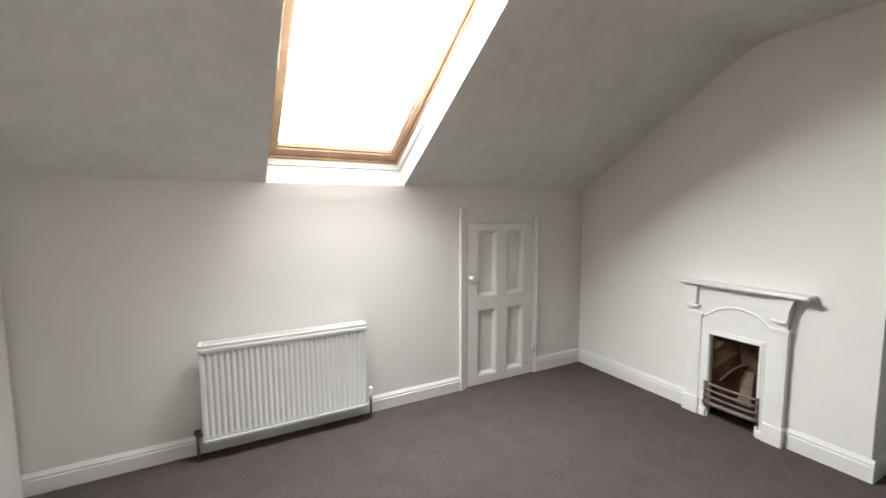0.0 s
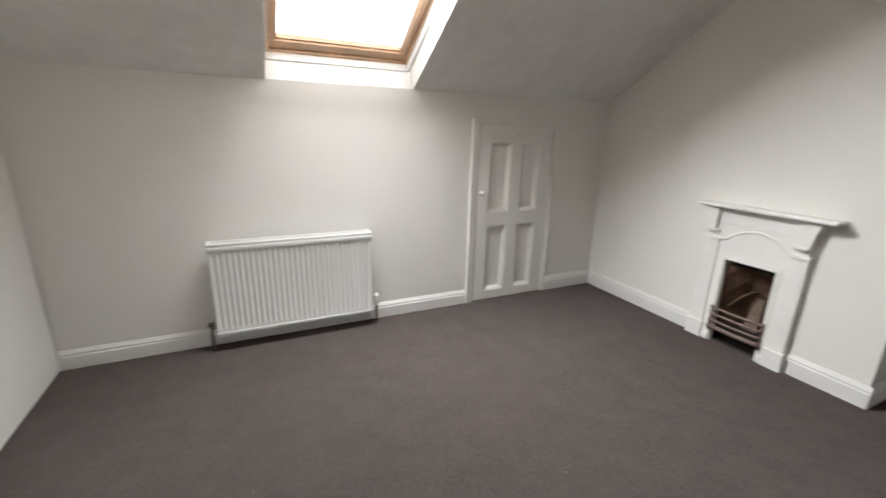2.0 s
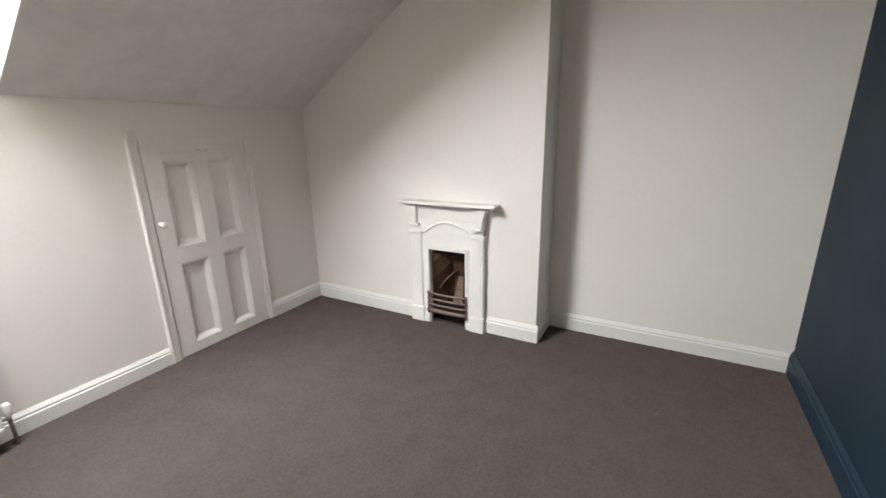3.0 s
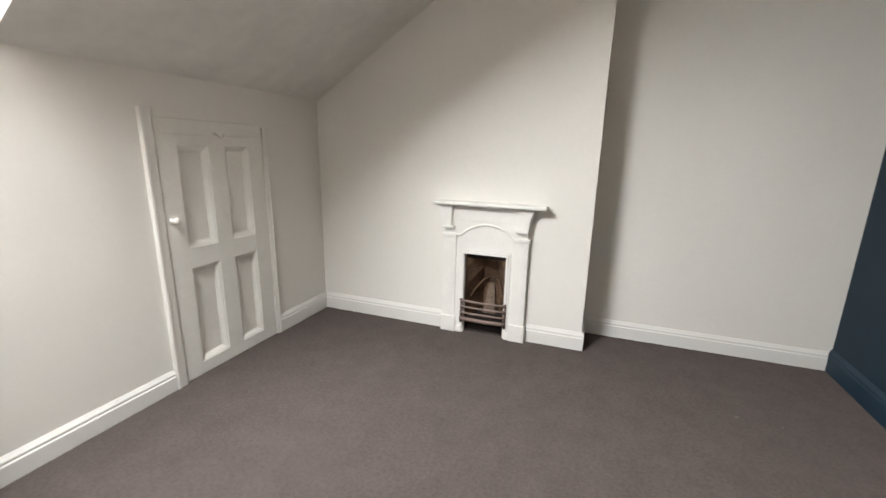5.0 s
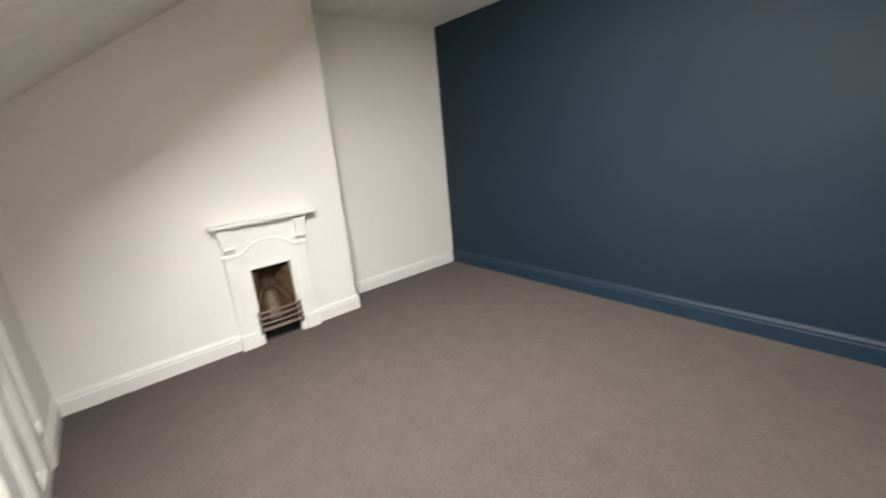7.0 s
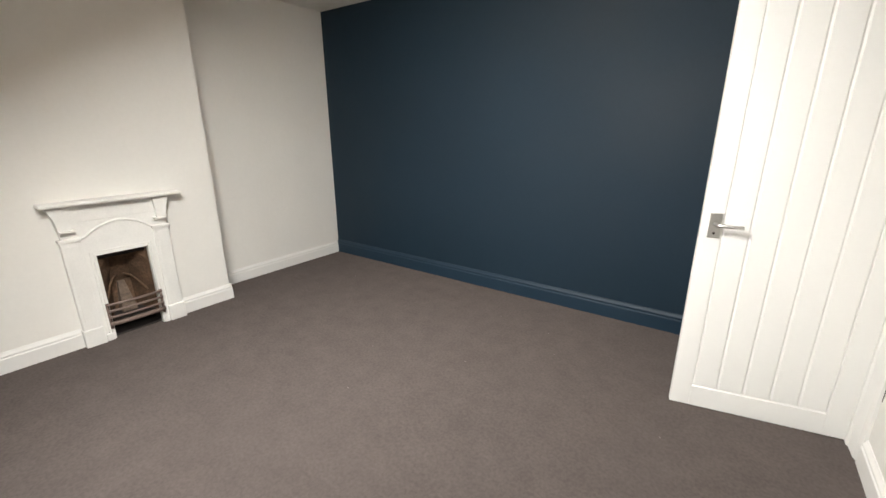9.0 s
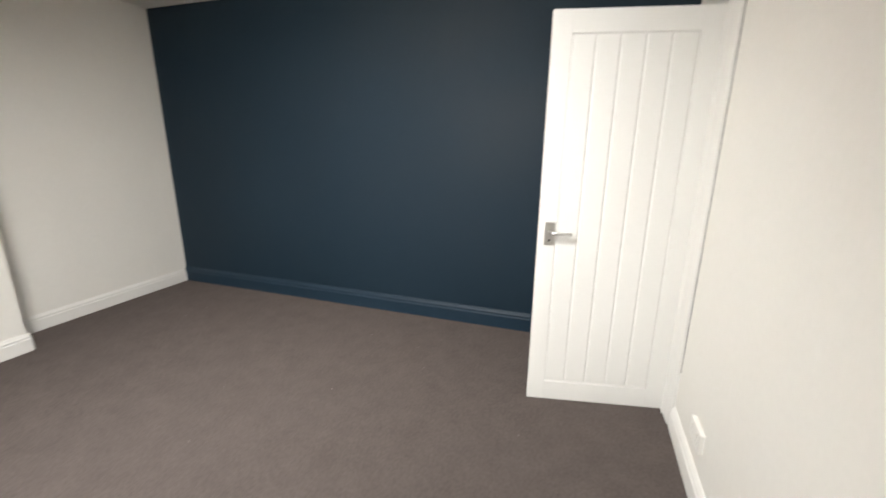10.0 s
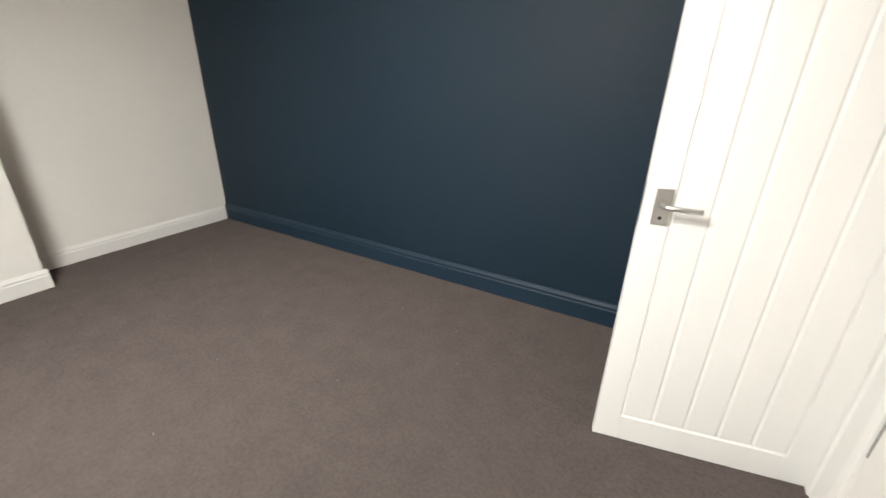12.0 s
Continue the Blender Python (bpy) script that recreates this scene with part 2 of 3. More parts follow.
b = B()
box(b, -5.3, 0.60, SOUTH - 0.18, NORTH - SLOPE_LEN * math.cos(SLOPE_ANGLE) - 0.002, CEIL, CEIL + 0.16)
structure("ceiling_flat", b, CEILING, "uneven white painted plaster ceiling", "ceiling")


def slope_box(b, x0, x1, v0, v1, n0, n1):
    m = Matrix.Translation((0, NORTH, KNEE)) @ Matrix(((1, 0, 0, 0), (0, SV.y, SN.y, 0), (0, SV.z, SN.z, 0), (0, 0, 0, 1)))
    return box(b, x0, x1, v0, v1, n0, n1, m)


b = B()
slope_box(b, -5.3, WX0, -0.20, SLOPE_LEN, 0, 0.24)
slope_box(b, WX1, 0.60, -0.20, SLOPE_LEN, 0, 0.24)
slope_box(b, WX0, WX1, WV1, SLOPE_LEN, 0, 0.24)
slope_box(b, WX0, WX1, -0.20, 0.0, 0.0, 0.24)
structure("ceiling_slope", b, CEILING, "sloping white painted plaster ceiling under the roof", "ceiling")

# soft plaster bend between slope and flat ceiling
bend = []
c0, c1 = slope_point(0, SLOPE_LEN - 0.16, -0.001), Vector((0, NORTH - SLOPE_LEN * math.cos(SLOPE_ANGLE) - 0.16, CEIL - 0.001))
cm = slope_point(0, SLOPE_LEN, 0)
for k in range(9):
    s = k / 8
    p = c0 * (1 - s) ** 2 + cm * 2 * s * (1 - s) + c1 * s * s
    bend.append((p.y, p.z))
bend.append((c1.y, CEIL + 0.05))
bend.append((c0.y + 0.03, c0.z + 0.05))
b = B()
prism(b, bend, lambda p, q, a: (a, p, q), WEST - 0.05, 0.35)
structure("ceiling_bend", b, CEILING, "curved white plaster bend between slope and ceiling", "ceiling", smooth=False)

# ---- skirting boards ----
SKIRT = [(0, 0), (0.018, 0), (0.018, 0.086), (0.0165, 0.090), (0.0132, 0.093), (0.0130, 0.097), (0.0142, 0.101), (0.0135, 0.107), (0.009, 0.115), (0.006, 0.121), (0.004, 0.127), (0, 0.127)]


def skirting(name, place, a0, a1, mat, label, height=1.0):
    b = prism(B(), [(p, q * height) for p, q in SKIRT], place, a0, a1)
    return structure(name, b, mat, label, "skirting")


white_skirt = "white painted moulded skirting board"
skirting("baseboard_north_west", lambda p, q, a: (a, NORTH - p, q), WEST + 0.004, -1.362, GLOSS, white_skirt, 0.93)
skirting("baseboard_north_east", lambda p, q, a: (a, NORTH - p, q), -0.549, EAST, GLOSS, white_skirt, 1.05)
skirting("baseboard_breast_north", lambda p, q, a: (EAST - p, a, q), -1.072, NORTH - 0.018, GLOSS, white_skirt, 1.06)
skirting("baseboard_breast_south", lambda p, q, a: (EAST - p, a, q), BREAST_END - 0.017, -1.696, GLOSS, white_skirt, 1.03)
skirting("baseboard_breast_side", lambda p, q, a: (a, BREAST_END - p, q), EAST + 0.001, ALCOVE, GLOSS, white_skirt, 1.03)
skirting("baseboard_alcove", lambda p, q, a: (ALCOVE - p, a, q), SOUTH + 0.02, BREAST_END - 0.02, GLOSS, white_skirt)
skirting("baseboard_south", lambda p, q, a: (a, SOUTH + p, q), WEST, ALCOVE, NAVY_GLOSS, "navy blue painted moulded skirting board", 1.18)
skirting("baseboard_west", lambda p, q, a: (WEST + p, a, q), -2.700, -0.780, GLOSS, white_skirt)

# ---- roof window ----
def roof_window():
    w = empty("window_1", Matrix.Identity(4), "pine-framed pivot roof window in a deep white reveal, bright sky behind", "window")
    tagged(w, kind="structure")
    x0, x1, v1 = WX0 + 0.004, WX1 - 0.004, WV1 - 0.004
    b = B()
    for a in ((x0, x1, 0.002, 0.012), (x0, x1, v1 - 0.01, v1)):
        slope_box(b, *a, 0.135, 0.20)
    for a in ((x0, x0 + 0.012, 0.012, v1 - 0.01), (x1 - 0.012, x1, 0.012, v1 - 0.01)):
        slope_box(b, *a, 0.135, 0.20)
    part("lining", b, GLOSS, w, "white reveal lining strip")
    f = 0.028
    for name, a in (("frame_bottom", (x0, x1, 0.0, f)), ("frame_top", (x0, x1, v1 - f, v1)),
                    ("frame_side", (x0, x0 + f, f, v1 - f)), ("frame_side", (x1 - f, x1, f, v1 - f))):
        part(name, rounded(slope_box(B(), *a, 0.185, 0.245), 0.003), PINE, w)
    s0, s1, t0, t1, g = x0 + f + 0.004, x1 - f - 0.004, f + 0.004, v1 - f - 0.004, 0.054
    h = 0.040                                        # the side bars are slimmer than the rails
    for name, a in (("sash_bottom", (s0, s1, t0, t0 + g + 0.006)), ("sash_top", (s0, s1, t1 - g, t1)),
                    ("sash_side", (s0, s0 + h, t0 + g + 0.006, t1 - g)), ("sash_side", (s1 - h, s1, t0 + g + 0.006, t1 - g))):
        part(name, rounded(slope_box(B(), *a, 0.200, 0.260), 0.004), PINE, w)
    # glazing beads
    for a in ((s0 + h, s1 - h, t0 + g + 0.006, t0 + g + 0.016), (s0 + h, s0 + h + 0.008, t0 + g + 0.016, t1 - g), (s1 - h - 0.008, s1 - h, t0 + g + 0.016, t1 - g)):
        part("glazing_bead", slope_box(B(), *a, 0.216, 0.236), PINE, w)
    pane = part("pane", slope_box(B(), s0 + h - 0.005, s1 - h + 0.005, t0 + g - 0.005, t1 - g + 0.005, 0.2365, 0.244), GLASS, w, "clear window pane")
    pane.visible_shadow = False


roof_window()


# ---- radiator ----
def radiator():
    X0, X1, Z0, Z1, YF, YB = -3.195, -2.186, 0.110, 0.712, -0.138, -0.050
    r = empty("radiator", pose((X0 + X1) / 2, NORTH, 0), "white enamelled panel radiator with ribbed front and top grille", "radiator")
    inv = r.matrix_basis.inverted()
    count = 30
    pitch = (X1 - X0 - 0.03) / count
    # pressed front: a flat sheet with sunk rounded channels
    b = B()
    cols = [(X0 + 0.004, 0.0)]
    for k in range(count):
        c = X0 + 0.015 + pitch * (k + 0.5)
        cols += [(c + pitch * u, v) for u, v in ((-0.34, 0.0), (-0.28, 0.12), (-0.20, 0.55), (-0.12, 0.92), (0.0, 1.0), (0.12, 0.92), (0.20, 0.55), (0.28, 0.12), (0.34, 0.0))]
    cols.append((X1 - 0.004, 0.0))
    rows = [(Z0 + 0.012, 0.0), (Z0 + 0.050, 0.0), (Z0 + 0.056, 0.5), (Z0 + 0.064, 1.0), (Z1 - 0.070, 1.0), (Z1 - 0.060, 0.7), (Z1 - 0.056, 0.0), (Z1 - 0.020, 0.0)]
    grid = [[b.verts.new(inv @ Vector((x, YF + 0.0062 * d * up, z))) for x, d in cols] for z, up in rows]
    for g0, g1 in zip(grid, grid[1:]):
        for j in range(len(cols) - 1):
            b.faces.new((g0[j], g0[j + 1], g1[j + 1], g1[j]))
    part("front_panel", b, RADIATOR, r, smooth=True)
    b = B()
    box(b, X0 + 0.004, X1 - 0.004, YB, YB + 0.010, Z0 + 0.012, Z1 - 0.020, inv)
    part("rear_panel", b, RADIATOR, r)
    for z, h in ((Z1 - 0.042, 0.023), (Z0 + 0.008, 0.020)):
        b = rounded(box(B(), X0 + 0.003, X1 - 0.003, YF - 0.004, YF + 0.010, z, z + h, inv), 0.004)
        part("edge_seam", b, RADIATOR, r)
    for x in (X0, X1 - 0.003):
        part("side_cover", box(B(), x, x + 0.003, YF + 0.002, YB + 0.008, Z0 + 0.02, Z1, inv), RADIATOR, r)
    b = B()
    box(b, X0, X1, YF, YF + 0.010, Z1 - 0.012, Z1, inv)
    box(b, X0, X1, YB, YB + 0.010, Z1 - 0.012, Z1, inv)
    part("grille_rail", b, RADIATOR, r)
    for x in (X0 + 0.003, X1 - 0.021):
        part("end_cap", rounded(box(B(), x, x + 0.018, YF + 0.004, YB + 0.008, Z1 - 0.010, Z1 + 0.002, inv), 0.003), RADIATOR, r)
    # pressed grille: thin slats, each bowed a little along the radiator
    cells = 76
    y0, y1 = YF + 0.009 - NORTH, YB + 0.001 - NORTH
    b = B()
    rings = []
    for k in range(5):
        t = k / 4
        bow = 0.005 * math.sin(math.pi * t)
        y = y0 + (y1 - y0) * t
        rings.append([b.verts.new((bow + p, y, q)) for p, q in ((-0.0028, -0.006), (0.0022, -0.006), (0.0030, 0.0), (-0.0020, 0.001))])
    for r0, r1 in zip(rings, rings[1:]):
        for k in range(4):
            b.faces.new((r0[k], r0[(k + 1) % 4], r1[(k + 1) % 4], r1[k]))
    b.faces.new(list(reversed(rings[0])))
    b.faces.new(rings[-1])
    slat = part("grille_slat", b, RADIATOR, r)
    for k in range(cells + 1):
        s = slat if k == 0 else new("grille_slat", slat.data)
        s.parent = r
        s.location = (X0 + 0.028 + (X1 - X0 - 0.060) * k / cells - (X0 + X1) / 2, 0, Z1 - 0.002)
    # plain block, its grey set to pass for shade below the slats
    part("convector_fins", box(B(), X0 + 0.02, X1 - 0.02, YF + 0.02, YB - 0.006, Z0 + 0.05, Z1 - 0.05, inv), FIN, r, "steel convector inside the radiator, greyed for the shade between the slats")
    for x in (X0 + 0.15, X1 - 0.15):
        part("wall_bracket", box(B(), x, x + 0.03, YB + 0.010, NORTH, 0.25, 0.62, inv), RADIATOR, r)
    # valves and tails
    for x, side, head in ((X0 - 0.030, 1, False), (X1 + 0.032, -1, True)):
        yv = (YF + YB) / 2
        b = tube(B(), [inv @ Vector(p) for p in ((x, yv, 0.0), (x, yv, 0.10), (x, yv, 0.150))], 0.0085)
        v = part("valve_tail", b, PIPE, r, "tarnished brass pipe tail", True)
        part("valve_body", tube(B(), [inv @ Vector(p) for p in ((x, yv, 0.150), (x + side * 0.008, yv, 0.160), (x + side * 0.034, yv, 0.160))], 0.013), PIPE if not head else STEEL, r, smooth=True)
        top = 0.235 if head else 0.180
        part("valve_head" if head else "valve_cap", lathe(B(), [(0.012, 0.165), (0.018, 0.172), (0.020, 0.19), (0.018, top - 0.008), (0.012, top)], inv @ pose(x, yv, 0), 16), PLASTIC if head else PIPE, r, "white thermostatic head" if head else "")


radiator()


# ---- small panelled eaves door ----
def panel_moulding(b, x0, x1, z0, z1, y, w=0.036, d=0.024):
    """An ovolo-moulded slope from the face y down to a sunk flat panel at y + d."""
    outer = [(x0, z0), (x1, z0), (x1, z1), (x0, z1)]
    inner = [(x0 + w, z0 + w), (x1 - w, z0 + w), (x1 - w, z1 - w), (x0 + w, z1 - w)]
    rings = []
    for u, yy in ((0.0, y - 0.0005), (0.06, y + 0.003), (0.16, y + 0.0035), (0.32, y + 0.006), (0.52, y + 0.011), (0.70, y + 0.017), (0.80, y + 0.0195), (0.92, y + 0.020), (0.94, y + d), (1.0, y + d)):
        ring = [(a + (c - a) * u, e + (g - e) * u) for (a, e), (c, g) in zip(outer, inner)]
        rings.append([b.verts.new((p, yy, q)) for p, q in ring])
    for r0, r1 in zip(rings, rings[1:]):
        for k in range(4):
            b.faces.new((r0[k], r0[(k + 1) % 4], r1[(k + 1) % 4], r1[k]))
    b.faces.new(rings[-1])
    return b


def eaves_door():
    d = empty("door_2", Matrix.Identity(4), "small closed four-panel white painted door in the knee wall", "door")
    tagged(d, kind="structure")
    x0, x1, z0, z1, y = KD0 + 0.006, KD1 - 0.004, 0.008, 1.378, -0.008
    px = ((-1.185, -0.993), (-0.888, -0.708))
    pz = ((0.082, 0.655), (0.766, 1.322))
    for a, c in ((x0, px[0][0]), (px[1][1], x1)):
        part("stile", box(B(), a, c, y, y + 0.036, z0, z1), OLD_GLOSS, d)
    part("muntin", box(B(), px[0][1], px[1][0], y + 0.0003, y + 0.036, pz[0][0], pz[1][1]), OLD_GLOSS, d)
    for a, c in ((z0, pz[0][0]), (pz[1][1], z1)):
        part("rail", box(B(), px[0][0], px[1][1], y + 0.0005, y + 0.036, a, c), OLD_GLOSS, d)
    for h in px:
        part("lock_rail", box(B(), h[0], h[1], y + 0.0007, y + 0.036, pz[0][1], pz[1][0]), OLD_GLOSS, d)
        for v in pz:
            part("panel", panel_moulding(B(), h[0], h[1], v[0], v[1], y + 0.001), OLD_GLOSS, d)
    part("head_strip", box(B(), x0 + 0.002, x1, y + 0.002, y + 0.03, z1 + 0.0018, KDT - 0.0015), OLD_GLOSS, d)
    k = part("knob", lathe(B(), [(0.019, 0), (0.018, 0.004), (0.010, 0.008), (0.009, 0.016), (0.016, 0.023), (0.021, 0.033), (0.020, 0.041), (0.014, 0.047), (0.004, 0.050)],
                           pose(-1.256, y, 0.934, 90), 20), OLD_GLOSS, d, "white painted round door knob", True)
    part("hook", tube(B(), [(-0.945, y, 1.392), (-0.945, y - 0.022, 1.386), (-0.935, y - 0.026, 1.372), (-0.915, y - 0.026, 1.368), (-0.897, y - 0.022, 1.379), (-0.893, y - 0.018, 1.392)], 0.004, 8), OLD_GLOSS, d, smooth=True)
    for z in (0.20, 1.20):
        part("hinge", tube(B(), [(x1 + 0.002, y - 0.006, z), (x1 + 0.002, y - 0.006, z + 0.085)], 0.0085, 10), OLD_GLOSS, d, smooth=True)
    # architrave: a taller strip on the latch side, a plain one on the hinge side
    prof = [(0, 0), (0.062, 0), (0.062, -0.012), (0.052, -0.016), (0.016, -0.019), (0.010, -0.026), (0.0, -0.024)]
    b = prism(B(), prof, lambda p, q, a: (KD0 - 0.062 + p, NORTH + q, a), 0, 1.505)
    part("architrave", b, OLD_GLOSS, d)
    prof = [(0, 0), (0.034, 0), (0.034, -0.010), (0.026, -0.013), (0.012, -0.016), (0.008, -0.021), (0.0, -0.019)]
    b = prism(B(), prof, lambda p, q, a: (KD1 + 0.034 - p, NORTH + q, a), 0, 1.440)
    part("architrave", b, OLD_GLOSS, d)


eaves_door()


# ---- fireplace ----
def fireplace():
    f = empty("fireplace", pose(EAST, -1.40, 0), "small white painted cast-iron bedroom fireplace with mantel shelf and rusty grate", "fireplace")
    inv = f.matrix_basis.inverted()
    W = EAST - 0.0005

    def bx(x0, x1, y0, y1, z0, z1, r=0.0):
        b = box(B(), W - x1, W - x0, y0, y1, z0, z1, inv)
        return rounded(b, r) if r else b

    YL, YR = -1.080, -1.692
    # back plate round the opening
    b = B()
    for a in ((FY1 - 0.004, YL - 0.01, 0.0, 0.93), (YR + 0.01, FY0 + 0.004, 0.0, 0.93), (FY0 + 0.004, FY1 - 0.004, 0.610, 0.93)):
        box(b, W - 0.036, W, a[0], a[1], a[2], a[3], inv)
    part("back_plate", b, IRON_PAINT, f)
    for s in (YL, YR):
        o = -1 if s == YL else 1
        lo, hi = sorted((s, s + o * 0.098))
        part("pilaster", bx(0.0, 0.046, lo, hi, 0.12, 0.735, 0.005), IRON_PAINT, f)
        lo2, hi2 = sorted((s + o * 0.018, s + o * 0.080))
        part("pilaster_panel", bx(0.044, 0.048, lo2, hi2, 0.17, 0.70, 0.0015), IRON_PAINT, f)
        lo3, hi3 = sorted((s - o * 0.008, s + o * 0.106))
        part("plinth", bx(0.0, 0.058, lo3, hi3, 0.0, 0.125, 0.007), IRON_PAINT, f)
        part("capital", bx(0.0, 0.056, lo3, hi3, 0.725, 0.750, 0.006), IRON_PAINT, f)
        lo4, hi4 = sorted((s + o * 0.012, s + o * 0.080))
        # scrolled corbel under the shelf
        prof = [(0.066, 0.806), (0.004, 0.806), (0.002, 0.830), (-0.001, 0.860), (-0.005, 0.885), (-0.010, 0.905), (-0.018, 0.920), (-0.025, 0.934), (-0.028, 0.950),
                (0.074, 0.950), (0.070, 0.920), (0.066, 0.880), (0.066, 0.845)]
        b = prism(B(), prof, lambda p, q, a: inv @ Vector((W - a, s + o * p, q)), 0.0, 0.070)
        part("corbel", rounded(b, 0.003), IRON_PAINT, f)
        part("corbel_foot", bx(0.0, 0.080, lo4 - 0.006, hi4 + 0.006, 0.792, 0.808, 0.005), IRON_PAINT, f)
        # foot of the inner frame flares at the floor
        i0, i1 = sorted((FY1 + 0.004 if s == YL else FY0 - 0.004, s + o * 0.106))
        part("inner_foot", bx(0.0, 0.050, i0, i1, 0.0, 0.055, 0.010), IRON_PAINT, f)
    # stepped inner frame
    for k, (off, dep) in enumerate(((0.0, 0.047), (0.016, 0.042))):
        w = 0.016
        y1, y0, zt = FY1 + off, FY0 - off, 0.610 + off
        for lo, hi in ((y1, y1 + w), (y0 - w, y0)):
            part("inner_frame", bx(0.0, dep, lo, hi, 0.05, zt + w, 0.005), IRON_PAINT, f)
        part("inner_frame", bx(0.0, dep, y0, y1, zt, zt + w, 0.003), IRON_PAINT, f)
    # arched canopy moulding: flat shoulders and a raised segmental arch
    arch = [(-1.18, 0.742), (-1.20, 0.742), (-1.214, 0.746)]
    for k in range(15):
        t = k / 14
        arch.append((-1.222 - 0.356 * t, 0.752 + 0.074 * math.sin(math.pi * t) ** 0.8))
    arch += [(-1.586, 0.746), (-1.60, 0.742), (-1.62, 0.742)]
    part("arch_moulding", tube(B(), [inv @ Vector((W - 0.037, y, z)) for y, z in arch], 0.0085, 8), IRON_PAINT, f, smooth=True)
    part("arch_bead", tube(B(), [inv @ Vector((W - 0.032, -1.4 + (y + 1.4) * 0.93, z - 0.018)) for y, z in arch[2:-2]], 0.004, 8), IRON_PAINT, f, smooth=True)
    part("frieze", bx(0.0, 0.039, YR + 0.070, YL - 0.070, 0.845, 0.952, 0.004), IRON_PAINT, f)
    part("shelf_moulding", bx(0.0, 0.066, YR - 0.045, YL + 0.045, 0.949, 0.962, 0.005), IRON_PAINT, f)
    part("mantel_shelf", bx(0.0, 0.112, -1.798, -1.018, 0.960, 0.983, 0.008), IRON_PAINT, f)
    # firebox: splayed cheeks, sloping back, soot hood
    b = B()
    pts = lambda z, y0, y1, x: [b.verts.new(inv @ Vector((W + x, y0, z))), b.verts.new(inv @ Vector((W + x, y1, z)))]
    rows = [(0.10, -1.470, -1.330, 0.20), (0.34, -1.462, -1.338, 0.205), (0.48, -1.455, -1.345, 0.15), (0.62, -1.45, -1.35, 0.09)]
    backs = [pts(z, a, c, x) for z, a, c, x in rows]
    for r0, r1 in zip(backs, backs[1:]):
        b.faces.new((r0[0], r0[1], r1[1], r1[0]))
    part("fireback", b, RUST, f, "rust-brown firebrick back")
    for side, yj in ((0, FY0 + 0.002), (1, FY1 - 0.002)):
        b = B()
        ends = [(b.verts.new(inv @ Vector((W + 0.0, yj, z))), b.verts.new(inv @ Vector((W + x, a if side == 0 else c, z)))) for z, a, c, x in rows]
        for e0, e1 in zip(ends, ends[1:]):
            b.faces.new((e0[0], e0[1], e1[1], e1[0]))
        part("cheek", b, RUST, f)
    # raised wedge of firebrick and two cast ribs running down to the cheeks
    prof = [(-1.448, 0.115), (-1.352, 0.115), (-1.378, 0.335), (-1.422, 0.335)]
    b = prism(B(), prof, lambda p, q, a: inv @ Vector((W + a + (q - 0.115) * 0.35, p, q)), 0.115, 0.20)
    part("fire_brick", rounded(b, 0.006), ASH, f, "ash-grey firebrick wedge")
    for o, end in ((-1, FY0 + 0.03), (1, FY1 - 0.03)):
        pts = [inv @ Vector(p) for p in ((W + 0.185, -1.40 + o * 0.020, 0.385), (W + 0.165, -1.40 + o * 0.055, 0.372), (W + 0.125, (end - 1.40) / 2 + o * 0.022, 0.335), (W + 0.060, end, 0.260))]
        part("cast_rib", tube(B(), pts, 0.008, 8), RUST, f, smooth=True)
    part("hood", bx(-0.12, -0.012, FY0 + 0.004, FY1 - 0.004, 0.572, 0.612), SOOT, f)
    for lo, hi in ((FY0 + 0.0015, FY0 + 0.004), (FY1 - 0.004, FY1 - 0.0015)):
        part("liner", bx(-0.28, -0.001, lo, hi, 0.0, 0.60), SOOT, f)
    part("hearth", bx(-0.28, 0.0, FY0 + 0.004, FY1 - 0.004, 0.001, 0.012), SOOT, f, "sooty hearth")
    part("grate_floor", bx(-0.20, -0.01, FY0 + 0.02, FY1 - 0.02, 0.10, 0.115), SOOT, f)
    # bowed front bars
    for z in (0.118, 0.166, 0.212, 0.258):
        path = []
        for k in range(11):
            t = k / 10
            path.append(inv @ Vector((W - 0.050 - 0.014 * math.sin(math.pi * t) ** 0.6, FY0 - 0.016 + (FY1 - FY0 + 0.032) * t, z)))
        part("bar", tube(B(), path, 0.0165 if z < 0.12 else 0.0095, 8), BAR, f, smooth=True)
    for y in (FY0 - 0.010, FY1 + 0.010):
        part("bar_upright", tube(B(), [inv @ Vector((W - 0.046, y, z)) for z in (0.085, 0.18, 0.270)], 0.009, 8), BAR, f, smooth=True)


fireplace()


